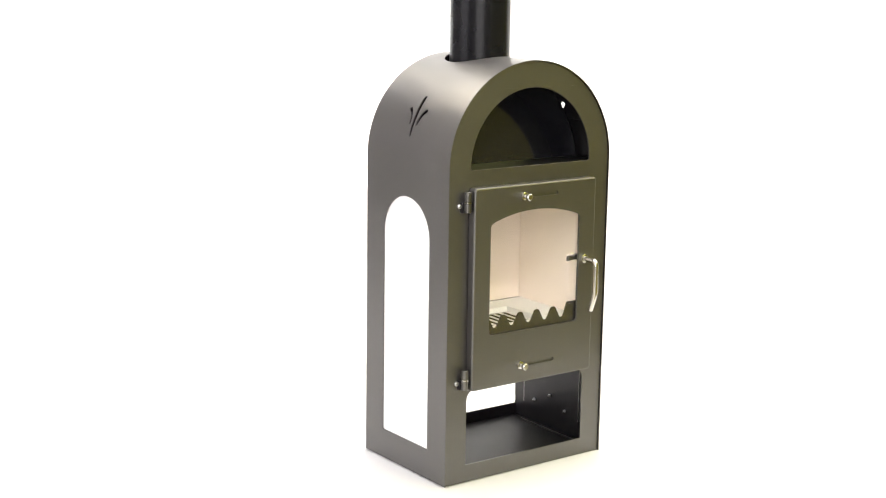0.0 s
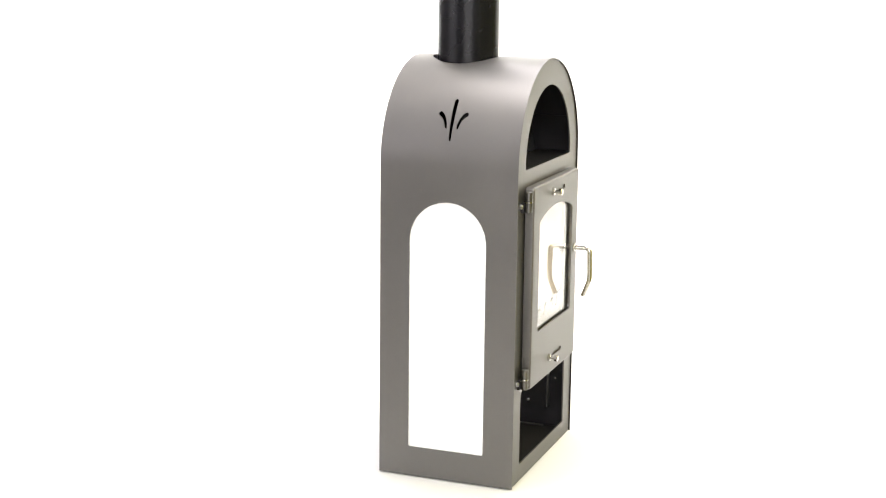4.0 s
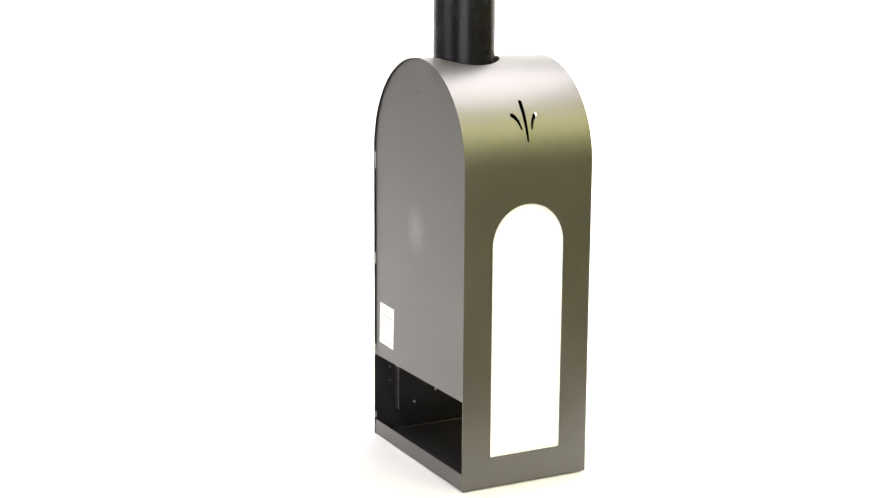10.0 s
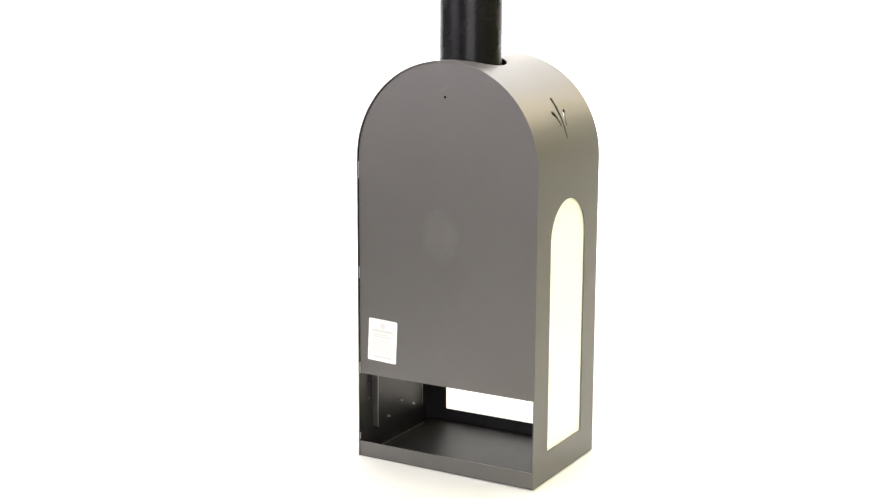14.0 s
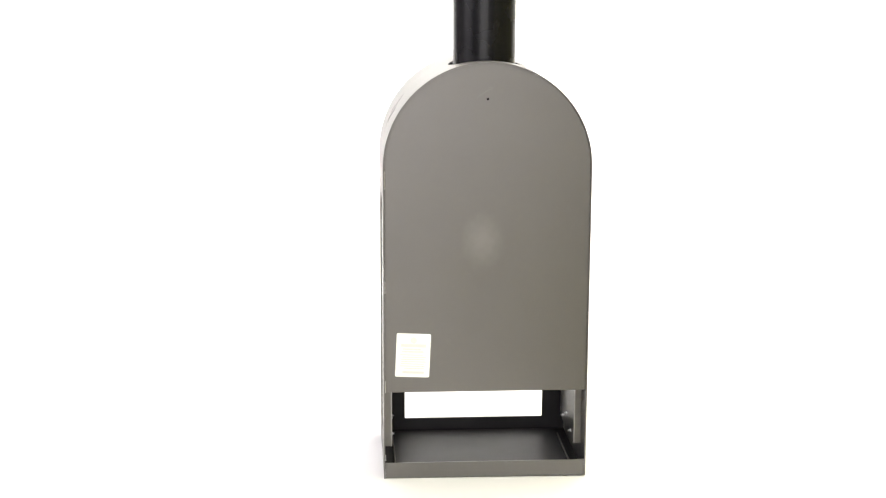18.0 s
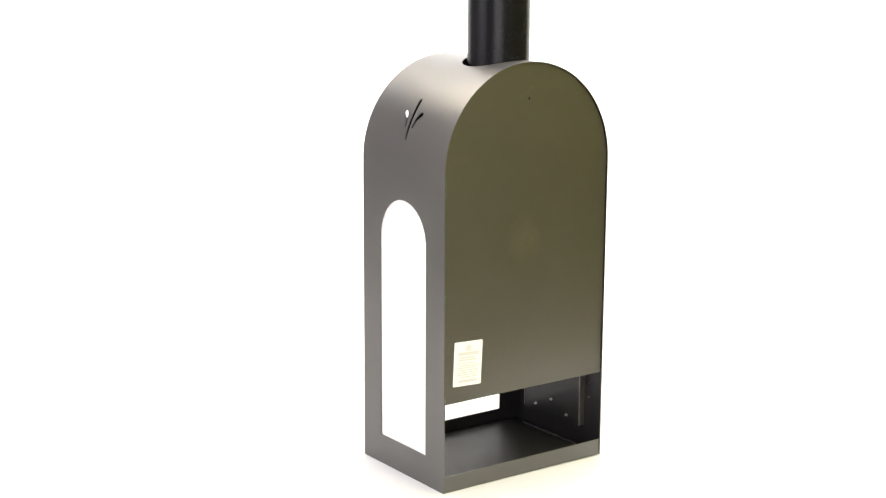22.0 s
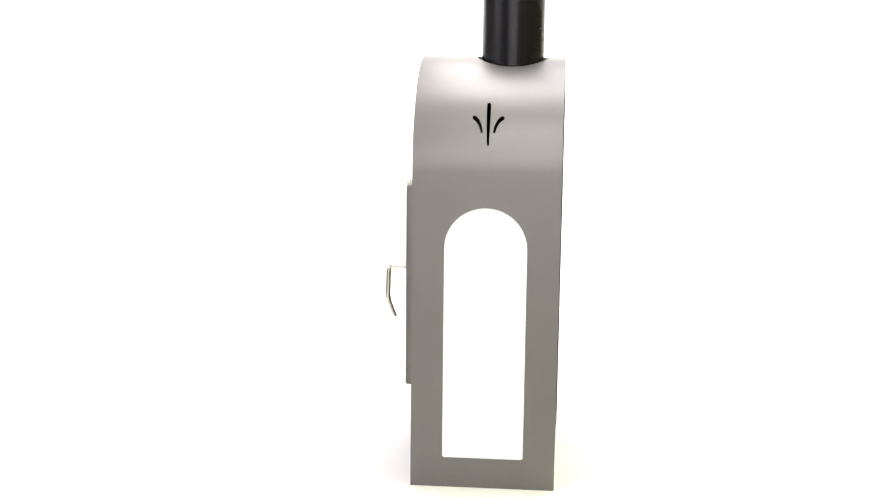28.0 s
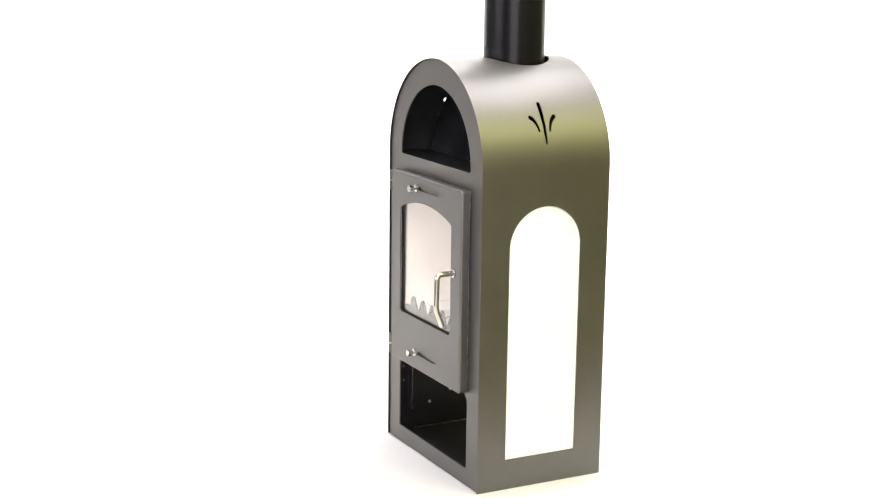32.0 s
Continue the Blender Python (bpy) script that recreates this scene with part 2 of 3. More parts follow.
# ---- the stove: x to its right-hand side, front at -y ----
W, D, ZC = 0.245, 0.1710, 0.7585      # half width, half depth, centre of the arch
T = 0.003                            # sheet thickness
DOOR_Y = -0.1915
FACE = 0.1675                        # the front and back sheets, set in a little

stove = new("wood_stove")
stove.empty_display_size = 0.2
tagged(stove, "grey painted steel wood stove with arched top and white tiled sides", "stove")


def arch(w, z0, zc, n=48):
    return [(w, z0)] + arc(0, zc, w, 0, 180, n) + [(-w, z0)]


def leaf_cutters():
    """The three tapering strokes cut through each side, drawn in (y, z)."""
    def stroke(line, radii):
        left, right = [], []
        for i, (y, z) in enumerate(line):
            y0, z0 = line[max(i - 1, 0)]
            y1, z1 = line[min(i + 1, len(line) - 1)]
            dy, dz = y1 - y0, z1 - z0
            n = math.hypot(dy, dz)
            left.append((y - dz / n * radii[i], z + dy / n * radii[i]))
            right.append((y + dz / n * radii[i], z - dy / n * radii[i]))
        y0, z0 = line[0]
        d = math.atan2(line[0][1] - line[1][1], line[0][0] - line[1][0])
        cap = [(y0 + radii[0] * math.cos(d + a), z0 + radii[0] * math.sin(d + a)) for a in (0.9, 0.3, -0.3, -0.9)]
        return _ring(left, cap, right)

    def _ring(left, cap, right):
        a = left[::-1] + cap + right
        b = left[::-1] + cap[::-1] + right
        def length(r):
            return sum(math.dist(p, q) for p, q in zip(r, r[1:]))
        return a if length(a) < length(b) else b

    stem = [(0.0, 0.9085), (0.0002, 0.890), (0.0004, 0.865), (0.0006, 0.840), (0.0008, 0.8200)]
    out = [stroke(stem, [0.0048, 0.0046, 0.0040, 0.0032, 0.0022])]
    for s in (1, -1):
        line = [(s * 0.0318, 0.8805), (s * 0.0255, 0.8760), (s * 0.0198, 0.8680), (s * 0.0158, 0.8580), (s * 0.0138, 0.8480)]
        out.append(stroke(line, [0.0050, 0.0046, 0.0036, 0.0030, 0.0024]))
    return out


def window_loop(hw=0.0960, z0=0.0730, top=0.6775):
    return rounded_bottom(hw, z0, 0.004) + arc(0, top - hw, hw, 0, 180, 28)


def rounded_bottom(hw, z0, r):
    return arc(-hw + r, z0 + r, r, 180, 270, 3) + arc(hw - r, z0 + r, r, 270, 360, 3)


def cut(ob, cutters):
    """Cuts closed meshes out of a part and keeps the result as its mesh."""
    for c in cutters:
        m = ob.modifiers.new("cut", "BOOLEAN")
        m.object, m.operation, m.solver = c, "DIFFERENCE", "EXACT"
    bpy.context.view_layer.update()
    deps = bpy.context.evaluated_depsgraph_get()
    me = bpy.data.meshes.new_from_object(ob.evaluated_get(deps))
    ob.modifiers.clear()
    ob.data = me
    me.shade_smooth()
    me.set_sharp_from_angle(angle=radians(35))
    for c in cutters:
        bpy.data.objects.remove(c, do_unlink=True)


def shell():
    bm = bmesh.new()
    outer = [(W, 0.0), (W, ZC / 2)] + arc(0, ZC, W, 0, 180, 72) + [(-W, ZC / 2), (-W, 0.0)]
    w = W - T
    inner = [(w, 0.0), (w, ZC / 2)] + arc(0, ZC, w, 0, 180, 72) + [(-w, ZC / 2), (-w, 0.0)]
    rings = [[bm.verts.new((x, y, z)) for x, z in lp] for lp, y in ((outer, -D), (outer, D), (inner, D), (inner, -D))]
    n = len(outer)
    for r in range(4):
        a, b = rings[r], rings[(r + 1) % 4]
        for i in range(n - 1):
            bm.faces.new((a[i], a[i + 1], b[i + 1], b[i]))
    for i in (0, n - 1):
        bm.faces.new([r[i] for r in rings])
    ob = part("shell", bm, PAINT, stove, "bent grey steel casing with cut leaf pattern")
    tools = []
    for s in (-1, 1):
        for lp in [window_loop()] + leaf_cutters():
            c = slab(bmesh.new(), lp, [], s * 0.10, s * 0.30, "x")
            tools.append(finish("cutter", c, PAINT))
    c = bmesh.new()
    bmesh.ops.create_cone(c, cap_ends=True, segments=64, radius1=0.086, radius2=0.086, depth=0.4, matrix=Matrix.Translation((0, 0.0445, 1.05)))
    tools.append(finish("cutter", c, PAINT))
    cut(ob, tools)
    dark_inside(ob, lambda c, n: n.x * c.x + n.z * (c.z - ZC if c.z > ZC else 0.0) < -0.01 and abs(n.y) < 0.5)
    return ob


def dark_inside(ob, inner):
    """Gives the faces that look into the stove a darker material."""
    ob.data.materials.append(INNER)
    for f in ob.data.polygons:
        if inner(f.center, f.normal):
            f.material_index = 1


def front_panel():
    w = W - T - 0.0006
    r = 0.006
    upper = arc(-0.181 + r, 0.755 + r, r, 180, 270, 3) + arc(0.181 - r, 0.755 + r, r, 270, 360, 3) + arc(0, ZC, 0.181, 2, 178, 44)
    r = 0.026
    lower = rounded_bottom(0.182, 0.0425, 0.003) + arc(0.182 - r, 0.2285 - r, r, 0, 90, 6) + arc(-0.182 + r, 0.2285 - r, r, 90, 180, 6)
    fire = rounded(-0.155, 0.155, 0.30, 0.675, 0.02, 4)
    bm = slab(bmesh.new(), arch(w, 0.0005, ZC), [upper, lower, fire], -FACE, -FACE + 0.004)
    ob = part("front_panel", bm, PAINT, stove, "", 0.0007)
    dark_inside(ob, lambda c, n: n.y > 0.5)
    return ob


def back_panel():
    w = W - T - 0.0005
    hole = arc(0.0015, 0.918, 0.0032, 0, 345, 14)
    bm = slab(bmesh.new(), arch(w, 0.2165, ZC), [hole], FACE - 0.004, FACE)
    ob = part("back_panel", bm, BACKPAINT, stove, "grey steel back sheet with a round smudge", 0.0008)
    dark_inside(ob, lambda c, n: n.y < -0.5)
    bm = slab(bmesh.new(), [(-w, 0.0005), (w, 0.0005), (w, 0.0400), (-w, 0.0400)], [], D - 0.0045, D - 0.0012)
    lip = part("back_lip", bm, PAINT, stove, "", 0.0006)
    dark_inside(lip, lambda c, n: n.y < -0.5)
    # a bright scuff beside the small hole
    for line, width in (([(0.0300, 0.9200), (0.0200, 0.9262), (0.0085, 0.9335), (-0.0010, 0.9392), (-0.0065, 0.9418)], 0.0015), ([(0.0020, 0.9452), (-0.0050, 0.9450), (-0.0098, 0.9425), (-0.0112, 0.9375)], 0.0011), ([(0.0045, 0.9420), (-0.0040, 0.9395), (-0.0095, 0.9395)], 0.0008)):
        n = len(line) - 1
        loop = [(x, z + width * math.sin(math.pi * (i + 0.25) / (n + 0.5))) for i, (x, z) in enumerate(line)] + [(x, z - width * math.sin(math.pi * (i + 0.25) / (n + 0.5))) for i, (x, z) in reversed(list(enumerate(line)))]
        part("scuff", slab(bmesh.new(), loop, [], FACE + 0.0001, FACE + 0.00025), SCUFF, ob, "bright scuff in the paint")
    # weld beads along the seam on one edge
    for z0, z1 in ((0.045, 0.060), (0.215, 0.245), (0.46, 0.49), (0.71, 0.75)):
        for s in (1,):
            rng = random.Random(int(z0 * 100) + s)
            pts = [(s * (W - T - 0.0006), FACE + 0.0008, z0 + (z1 - z0) * i / 9 + rng.uniform(-0.001, 0.001)) for i in range(10)]
            part("weld_bead", tube(bmesh.new(), pts, [rng.uniform(0.0008, 0.0016) for _ in pts], 8), ZINC, stove)


def sides():
    for s in (-1, 1):
        # white tiles behind the arched opening, split by one joint
        joint = 0.369
        hw = 0.0985
        top = rounded_bottom(hw, joint + 0.00015, 0.001) + arc(0, 0.6805 - hw, hw, 0, 180, 28)
        low = rounded(-hw, hw, 0.0665, joint - 0.00015, 0.001, 2)
        x0, x1 = s * (W - T - 0.0006), s * (W - 0.0185)
        part("upper_tile", slab(bmesh.new(), top, [], x0, x1, "x"), TILE, stove, "white ceramic side tile with an arched top", 0.0002)
        part("lower_tile", slab(bmesh.new(), low, [], x0, x1, "x"), TILE, stove, "white ceramic side tile", 0.0002)
        # the steel tray that holds them from inside
        tray = part("tile_tray", box(bmesh.new(), *sorted((s * (W - 0.0190), s * (W - 0.0212))), -0.1100, 0.1100, 0.062, 0.700), INNER, stove)
        for y in (-0.1100, 0.1100):
            bm = box(bmesh.new(), *sorted((s * (W - 0.0034), s * (W - 0.0184))), y - 0.0012, y + 0.0012, 0.062, 0.700)
            part("tray_flange", bm, STEEL, tray, "grey steel tray flange")
            bm = box(bmesh.new(), *sorted((s * (W - 0.0186), s * (W - 0.0212))), y - 0.0016, y + 0.0016, 0.062, 0.700)
            part("tray_edge", bm, FLANGE, tray, "bright bare folded edge")
        for y, z in ((-0.060, 0.0785), (0.064, 0.0785), (0.002, 0.105)):
            x = s * (W - 0.0212)
            bm = bmesh.new()
            tube(bm, [(x + s * 0.0005, y, z), (x - s * 0.0026, y, z), (x - s * 0.003, y, z)], [0.0042, 0.0042, 0.0036], 6)
            tube(bm, [(x - s * 0.003, y, z), (x - s * 0.0065, y, z), (x - s * 0.007, y, z)], [0.0021, 0.0021, 0.0015], 10)
            part("bolt", bm, ZINC, stove, "small bright bolt and nut")
        for y, z in ((-0.127, 0.140), (0.127, 0.140), (-0.127, 0.178), (0.127, 0.178)):
            x = s * (W - T)
            bm = tube(bmesh.new(), [(x + s * 0.0005, y, z), (x - s * 0.0012, y, z), (x - s * 0.0018, y, z)], [0.0030, 0.0030, 0.0018], 10)
            part("rivet", bm, STEEL, stove, "small dull rivet head")


def cavity():
    # log tray in the base
    bm = slab(bmesh.new(), [(-0.2408, -0.1630), (0.2408, -0.1630), (0.2408, 0.1660), (-0.2408, 0.1660)], [], 0.006, 0.009, "z")
    part("base_plate", bm, TRAY, stove, "dark satin base plate")
    tray = part("log_tray", box(bmesh.new(), -0.214, 0.214, -0.150, 0.150, 0.0092, 0.0125), TRAY, stove, "dark steel log tray", 0.0006)
    for s in (-1, 1):
        part("tray_lip", box(bmesh.new(), *sorted((s * 0.2142, s * 0.2172)), -0.105, 0.110, 0.0092, 0.0165), STEEL, tray, "grey steel tray lip", 0.0006)
    # firebox body
    bm = box(bmesh.new(), -0.205, 0.205, -0.1625, 0.150, 0.232, 0.236)
    box(bm, -0.205, 0.205, -0.1625, 0.150, 0.744, 0.748)
    box(bm, -0.205, -0.201, -0.1625, 0.150, 0.2362, 0.7438)
    box(bm, 0.201, 0.205, -0.1625, 0.150, 0.2362, 0.7438)
    box(bm, -0.2008, 0.2008, 0.146, 0.150, 0.2362, 0.7438)
    part("firebox_body", bm, INNER, stove)
    # niche behind the upper opening
    w = W - T - 0.0008
    bm = slab(bmesh.new(), arch(w - 0.0110, 0.7515, ZC, 60), [], -0.0400, -0.0380)
    lean = math.tan(radians(10.0))
    for v in bm.verts:
        v.co.y += (v.co.z - 0.875) * lean
    part("niche_back", bm, NICHE, stove, "dark glossy niche back, leaning back a little")
    part("niche_floor", slab(bmesh.new(), [(-w, -0.1625), (w, -0.1625), (w, -0.0560), (-w, -0.0560)], [], 0.7500, 0.7515, "z"), NICHEFLOOR, stove, "satin black niche floor")
    # a seam strip along each side of the niche
    for s in (-1, 1):
        a0, a1 = 17.5, 20.5
        lp = arc(0, ZC, W - T - 0.0004, a0, a1, 4) + arc(0, ZC, W - T - 0.0030, a1, a0, 4)
        part("seam_strip", slab(bmesh.new(), [(s * x, z) for x, z in lp], [], -0.150, -0.0410), INNER, stove)


def fire_chamber():
    y0, y1, xi, zt = -0.150, 0.087, 0.176, 0.694
    for s in (-1, 1):
        part("side_lining", box(bmesh.new(), *sorted((s * xi, s * (xi + 0.024))), y0, y1, 0.3632, zt), BRICK, stove, "cream vermiculite lining board", 0.001)
    part("back_lining", box(bmesh.new(), -0.200, 0.200, y1 + 0.001, y1 + 0.026, 0.3632, zt), BRICK, stove, "cream vermiculite lining board", 0.001)
    part("baffle", box(bmesh.new(), -0.200, 0.200, -0.04, y1 + 0.026, zt + 0.001, zt + 0.022), BRICK, stove)
    # floor stones round the grate
    gx, g0, g1 = 0.085, -0.118, 0.020
    for x0, x1, a, b in ((-0.200, -gx, y0, y1), (gx, 0.200, y0, y1), (-gx + 0.0006, gx - 0.0006, g1, y1), (-gx + 0.0006, gx - 0.0006, y0, g0)):
        part("floor_stone", box(bmesh.new(), x0, x1, a, b, 0.332, 0.3630), SLAB, stove, "", 0.0025)
    bm = bmesh.new()
    n = 8
    for i in range(n):
        x = -gx + 0.010 + (2 * gx - 0.020) * i / (n - 1)
        box(bm, x - 0.0050, x + 0.0050, g0 + 0.008, g1 - 0.008, 0.325, 0.350)
    for a, b in ((g0 + 0.001, g0 + 0.0078), (g1 - 0.0078, g1 - 0.001)):
        box(bm, -gx + 0.001, gx - 0.001, a, b, 0.325, 0.350)
    grate = part("grate", bm, CAST, stove, "slotted iron fire grate, its bars pale on top")
    # upward faces of the bars take a paler colour than their sides
    grate.data.materials.append(GRATE)
    for f in grate.data.polygons:
        if f.normal.z > 0.5:
            f.material_index = 1
    part("ash_floor", box(bmesh.new(), -0.19, 0.19, y0, y1, 0.305, 0.309), INNER, stove)
    # toothed log guard behind the glass
    line = [(0.166, 0.330), (0.166, 0.404), (0.131, 0.404)]
    for k in range(4, -1, -1):
        c = -0.1215 + 0.052 * k
        line += [(c + 0.0340, 0.3745), (c + 0.0300, 0.3683), (c + 0.0220, 0.3683), (c + 0.0180, 0.3745), (c + 0.0075, 0.3945), (c + 0.0045, 0.3968), (c - 0.0045, 0.3968), (c - 0.0075, 0.3945)]
    line += [(-0.138, 0.3745), (-0.142, 0.3683), (-0.166, 0.3683), (-0.166, 0.330)]
    part("log_guard", slab(bmesh.new(), line, [], -0.1590, -0.1545), CAST, stove, "toothed cast iron log guard", 0.0012)


def fire_door():
    hx, z0, z1 = 0.1862, 0.2310, 0.7165
    gx, g0, gc, ga = 0.1368, 0.3612, 0.6280, 0.6535
    # the window: low arched top
    rise = ga - gc
    r = (gx * gx + rise * rise) / (2 * rise)
    half = math.degrees(math.asin(gx / r))
    top = arc(0, ga - r, r, 90 - half, 90 + half, 24)
    pane = arc(-gx + 0.012, g0 + 0.012, 0.012, 180, 270, 5) + arc(gx - 0.012, g0 + 0.012, 0.012, 270, 360, 5) + [(gx, gc - 0.007), (gx - 0.002, gc - 0.001)] + top[1:-1] + [(-gx + 0.002, gc - 0.001), (-gx, gc - 0.007)]
    pane = [(x - 0.0008, z) for x, z in pane]
    slots = [rounded(-0.050, 0.065, z - 0.0048, z + 0.0048, 0.0045, 4) for z in (0.6880, 0.2760)]
    er = 0.0050
    bm = slab(bmesh.new(), rounded(-hx + er, hx - er, z0 + er, z1 - er, 0.004, 4), [pane, *slots], DOOR_Y, DOOR_Y + 0.004)
    door = part("fire_door", bm, PAINT, stove, "closed grey steel fire door with an arched window")
    # its turned-back rim, rounded where it leaves the front
    bm = bmesh.new()
    steps = [(er * (1 - math.sin(radians(a))), DOOR_Y + er * (1 - math.cos(radians(a)))) for a in range(0, 91, 15)]
    steps += [(0.0, -FACE - 0.0030), (0.003, -FACE - 0.0030), (0.003, DOOR_Y + er), (er, DOOR_Y + 0.0035)]
    loops = [[bm.verts.new((x, y, z)) for x, z in rounded(-hx + i, hx - i, z0 + i, z1 - i, 0.009 - i, 6)] for i, y in steps]
    for p, q in zip(loops, loops[1:]):
        for k in range(len(p)):
            bm.faces.new((p[k], p[(k + 1) % len(p)], q[(k + 1) % len(p)], q[k]))
    part("door_rim", bm, PAINT, door, "", 0.0, 50)
    bm = slab(bmesh.new(), rounded(-hx + 0.006, hx - 0.006, z0 + 0.006, z1 - 0.006, 0.004, 3), [rounded(-0.150, 0.150, 0.345, 0.662, 0.01, 3)], -FACE - 0.0050, -FACE - 0.0010)
    part("door_seal", bm, CAST, door, "dark rope seal round the door")
    for z in (0.6880, 0.2760):
        part("slider_plate", box(bmesh.new(), -0.060, 0.085, DOOR_Y + 0.0042, DOOR_Y + 0.0060, z - 0.011, z + 0.011), PAINT, door)
    bm = slab(bmesh.new(), rounded(-0.146, 0.146, 0.349, 0.658, 0.006, 3), [], DOOR_Y + 0.0075, DOOR_Y + 0.0115)
    g = part("window_glass", bm, GLASS, door, "clear heatproof window glass")
    g.visible_shadow = False
    # the two air slider knobs
    for z in (0.6880, 0.2760):
        x = -0.0415
        bm = bmesh.new()
        tube(bm, [(x, DOOR_Y - 0.0002, z), (x, DOOR_Y - 0.0052, z), (x, DOOR_Y - 0.0060, z)], [0.0102, 0.0102, 0.0088], 6)
        tube(bm, [(x, DOOR_Y - 0.0060, z), (x, DOOR_Y - 0.0160, z)], 0.0040, 14)
        tube(bm, [(x, DOOR_Y - 0.0160, z), (x, DOOR_Y - 0.0166, z), (x, DOOR_Y - 0.0235, z), (x, DOOR_Y - 0.0250, z)], [0.0066, 0.0082, 0.0082, 0.0064], 18)
        part("air_knob", bm, CHROME, door, "bright chromed air control knob")
    # bent rod handle
    hxx, hz = 0.1530, 0.5170
    bm = bmesh.new()
    pts = bend([(hxx, DOOR_Y - 0.002, hz), (hxx, DOOR_Y - 0.044, hz), (hxx, DOOR_Y - 0.046, hz - 0.082), (hxx + 0.001, DOOR_Y - 0.029, hz - 0.125)], 0.013, 7)
    tube(bm, pts, 0.0065, 16)
    handle = part("door_handle", bm, CHROME, door, "bent polished steel rod handle", 0.0)
    part("handle_collar", tube(bmesh.new(), [(hxx, DOOR_Y + 0.0002, hz), (hxx, DOOR_Y - 0.004, hz), (hxx, DOOR_Y - 0.0048, hz)], [0.0105, 0.0105, 0.0092], 20), CHROME, handle)
    bm = box(bmesh.new(), hxx - 0.027, hxx + 0.006, DOOR_Y + 0.024, DOOR_Y + 0.029, hz - 0.006, hz + 0.005)
    box(bm, hxx - 0.031, hxx - 0.0268, DOOR_Y + 0.021, DOOR_Y + 0.031, hz - 0.008, hz + 0.004)
    tube(bm, [(hxx, DOOR_Y + 0.004, hz), (hxx, DOOR_Y + 0.038, hz)], 0.0050, 12)
    part("latch", bm, STEEL, handle, "grey steel latch tongue", 0.0006)
    part("latch_nut", tube(bmesh.new(), [(hxx, DOOR_Y + 0.0292, hz), (hxx, DOOR_Y + 0.0350, hz)], 0.0085, 6), ZINC, handle, "small zinc nut")
    # the strips that clamp the glass from behind, open at the latch
    for z_a, z_b in ((0.352, 0.490), (0.548, 0.656)):
        part("glass_clip", box(bmesh.new(), 0.1470, 0.1490, DOOR_Y + 0.0120, DOOR_Y + 0.0215, z_a, z_b), CAST, door, "dark steel glass clamp", 0.0008)
    # pale rope that shows in the gap on the opening side
    rng = random.Random(3)
    z = 0.242
    while z < 0.700:
        step = rng.uniform(0.010, 0.045)
        pts = [(hx - 0.0028 + rng.uniform(-0.0003, 0.0003), -FACE - 0.0016, z + step * i / 5) for i in range(6)]
        part("seal_rope", tube(bmesh.new(), pts, [rng.uniform(0.0004, 0.0012) for _ in pts], 8), ROPE, door, "pale rope seal")
        z += step + rng.uniform(0.0005, 0.006)
    # hinges
    for za, zb in ((0.6600, 0.7090), (0.2360, 0.2850)):
        hx2, hy = -0.2000, -0.1830
        mid = (za + zb) / 2
        bm = bmesh.new()
        tube(bm, [(hx2, hy, za), (hx2, hy, za + 0.001), (hx2, hy, mid - 0.0022), (hx2, hy, mid - 0.0016)], [0.0072, 0.0084, 0.0084, 0.0076], 20)
        tube(bm, [(hx2, hy, mid + 0.0016), (hx2, hy, mid + 0.0022), (hx2, hy, zb - 0.001), (hx2, hy, zb)], [0.0076, 0.0084, 0.0084, 0.0072], 20)
        hinge = part("hinge", bm, STEEL, door, "grey steel barrel hinge")
        part("hinge_washer", tube(bmesh.new(), [(hx2, hy, mid - 0.0016), (hx2, hy, mid + 0.0016)], 0.0088, 20), CHROME, hinge, "bright brass washer")
        part("hinge_leaf", box(bmesh.new(), hx2 - 0.010, hx2 + 0.0115, hy + 0.0085, -FACE + 0.0008, za, mid - 0.002), INNER, hinge)
        part("hinge_screw", tube(bmesh.new(), [(hx2 - 0.0135, -FACE + 0.0005, mid - 0.010), (hx2 - 0.0135, -FACE - 0.004, mid - 0.010), (hx2 - 0.0135, -FACE - 0.0055, mid - 0.010)], [0.0056, 0.0056, 0.0035], 14), ZINC, hinge)


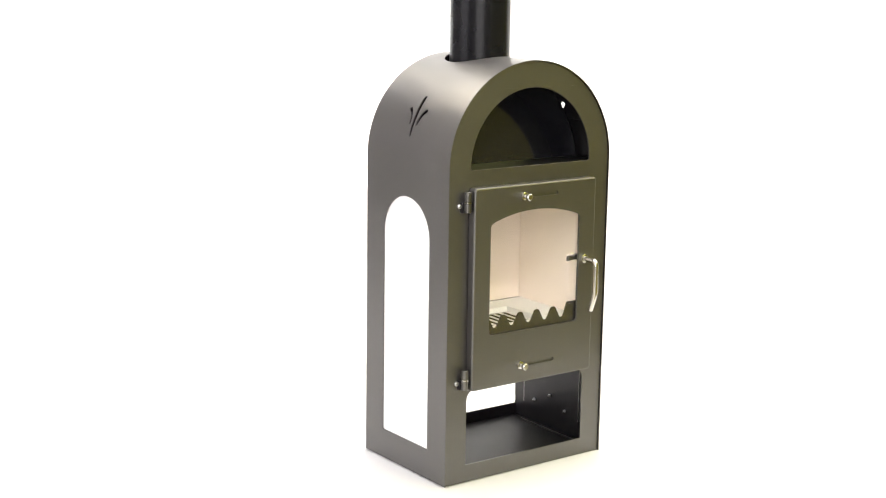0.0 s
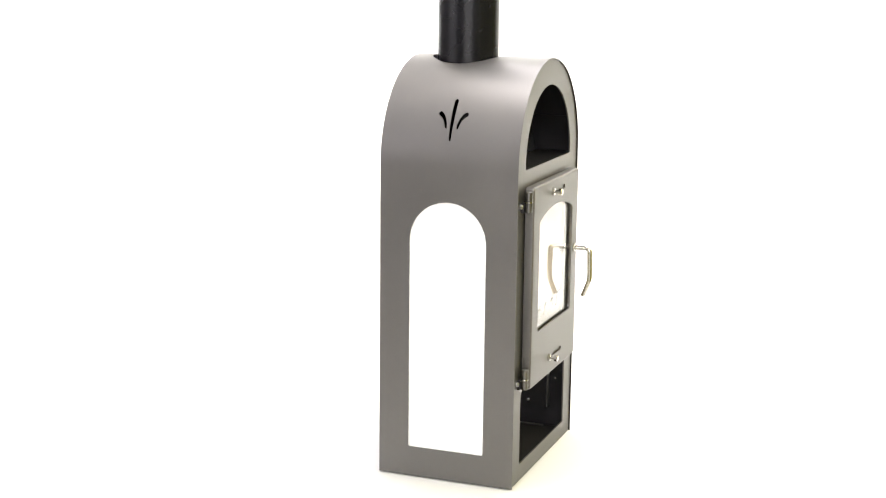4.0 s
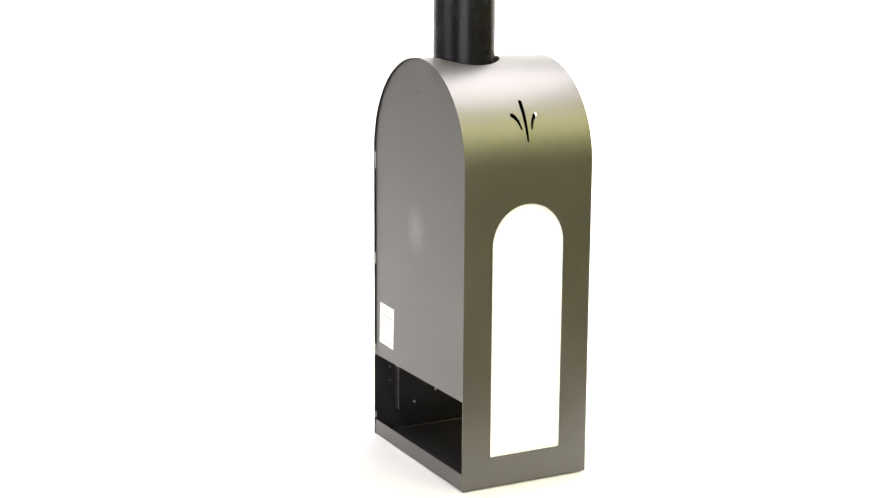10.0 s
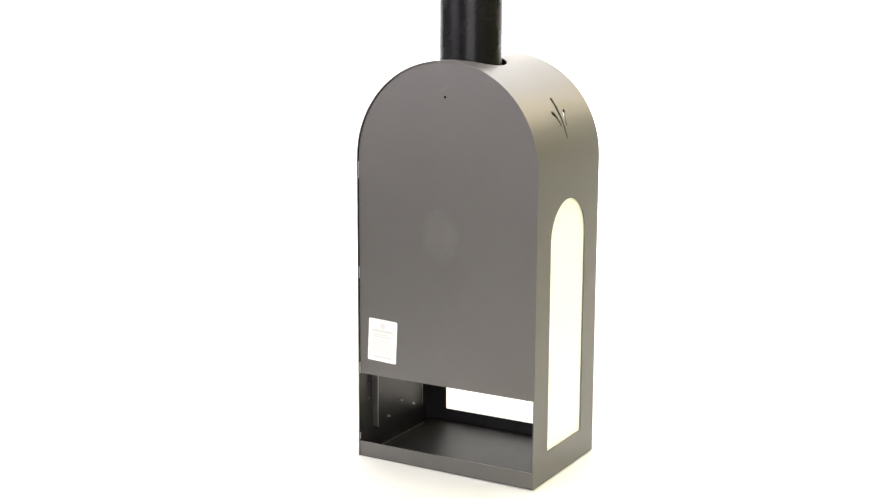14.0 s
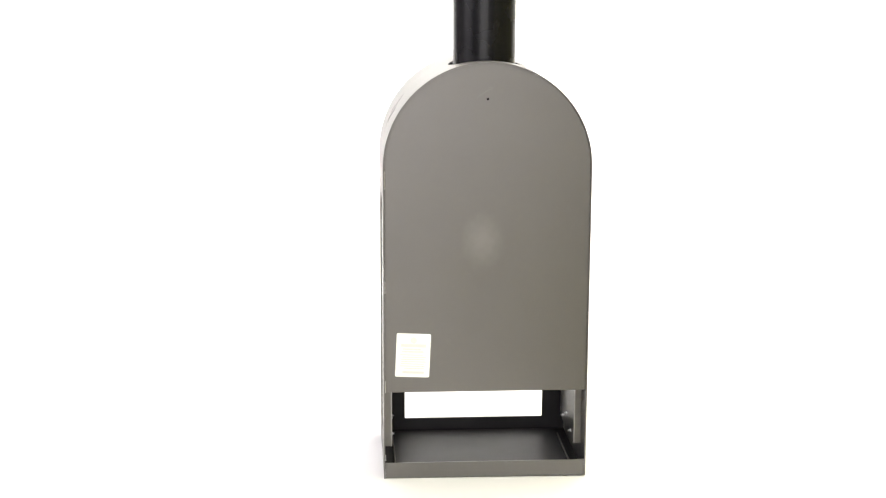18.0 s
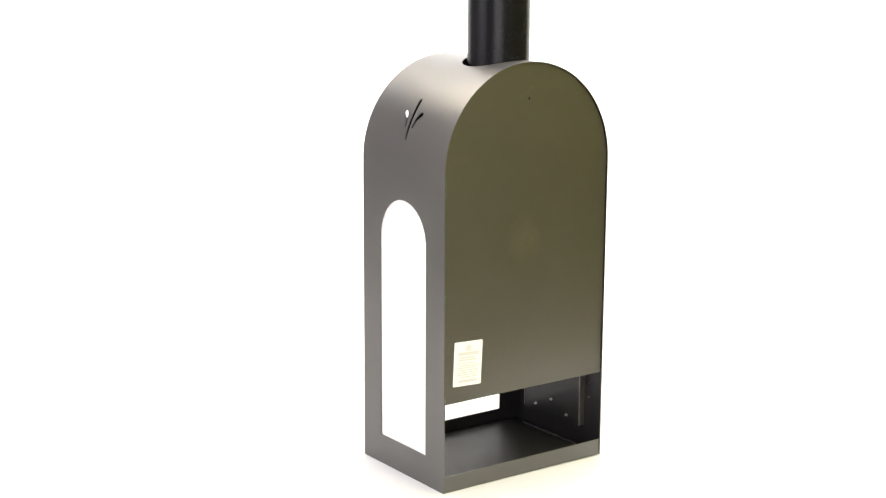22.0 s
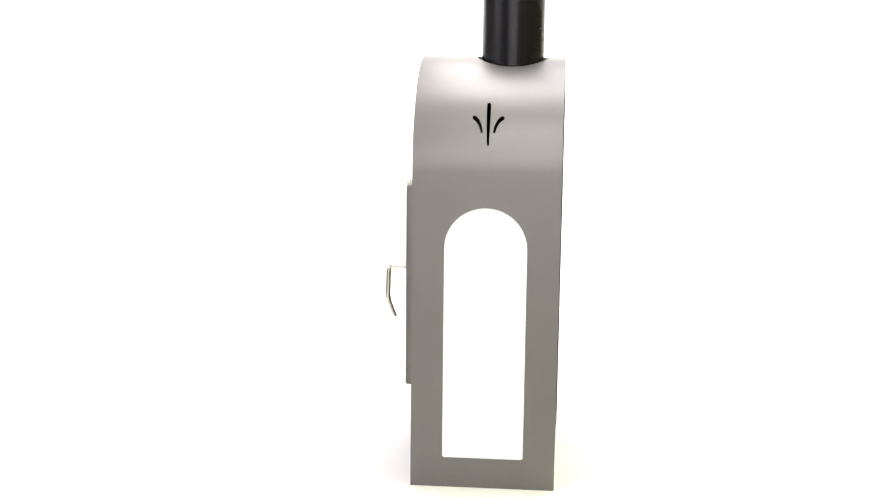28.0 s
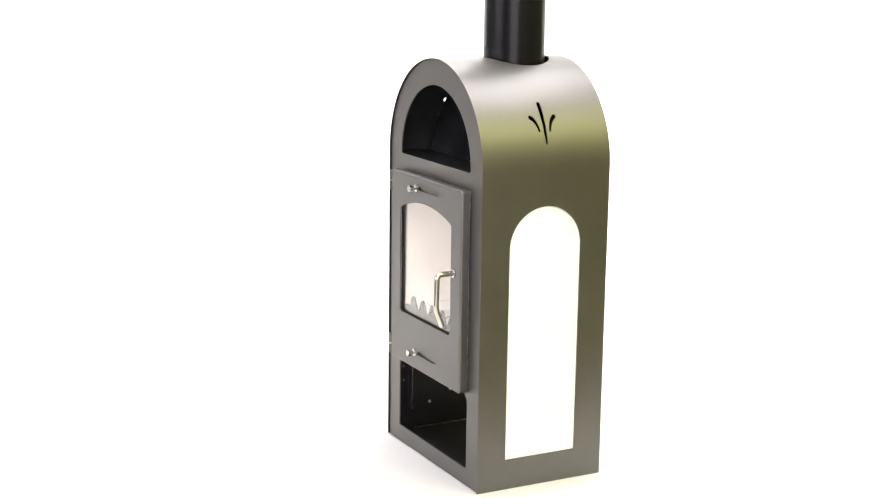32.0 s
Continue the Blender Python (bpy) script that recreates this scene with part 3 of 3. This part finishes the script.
def flue():
    bm = bmesh.new()
    prof = [(0.0745, 0.7485), (0.0745, 1.75), (0.0725, 1.75), (0.0725, 0.7485)]
    n = 72
    rings = [[bm.verts.new((r * math.cos(2 * math.pi * k / n), 0.0445 + r * math.sin(2 * math.pi * k / n), z)) for k in range(n)] for r, z in prof]
    for a, b in zip(rings, rings[1:] + rings[:1]):
        for k in range(n):
            bm.faces.new((a[k], a[(k + 1) % n], b[(k + 1) % n], b[k]))
    part("flue_pipe", bm, BLACK, stove, "glossy black enamelled flue pipe")


def rating_label():
    y = FACE + 0.0003
    cx, cz, hw, hh, tilt = 0.1750, 0.3082, 0.0408, 0.0535, radians(2.6)
    ct, st = math.cos(tilt), math.sin(tilt)

    def turned(lp):
        return [(cx + u * ct - v * st, cz + u * st + v * ct) for u, v in lp]

    lab = part("rating_label", slab(bmesh.new(), turned(rounded(-hw, hw, -hh, hh, 0.003, 3)), [], y, y + 0.0005), PAPER, stove, "white paper rating label stuck on the back")
    rng = random.Random(5)
    part("emblem", slab(bmesh.new(), turned(arc(0.0, 0.037, 0.008, 0, 340, 16)), [], y + 0.0006, y + 0.0009), PRINT, lab)
    bars = [(0.024, 0.030, 0.004), (0.015, 0.022, 0.0022), (0.009, 0.026, 0.0022)]
    bars += [(0.001 - 0.0055 * i, 0.024 + 0.006 * rng.random(), 0.0014) for i in range(7)]
    bars += [(-0.042, 0.026, 0.003)]
    for v, half, t in bars:
        off = rng.uniform(-0.004, 0.004)
        part("text_bar", slab(bmesh.new(), turned([(off - half, v - t), (off + half, v - t), (off + half, v + t), (off - half, v + t)]), [], y + 0.0006, y + 0.0009), PRINT, lab)


shell()
front_panel()
back_panel()
sides()
cavity()
fire_chamber()
fire_door()
flue()
rating_label()


# ---- the turning ----
def motions():
    rows = []
    for t, a in TURN:
        c, s = math.cos(radians(a)), math.sin(radians(a))
        ox, oy = AXIS
        rows.append((t, pose(-(c * ox - s * oy), -(s * ox + c * oy), 0.0015, LEAN[0], LEAN[1], a)))
    walk(stove, rows)


motions()
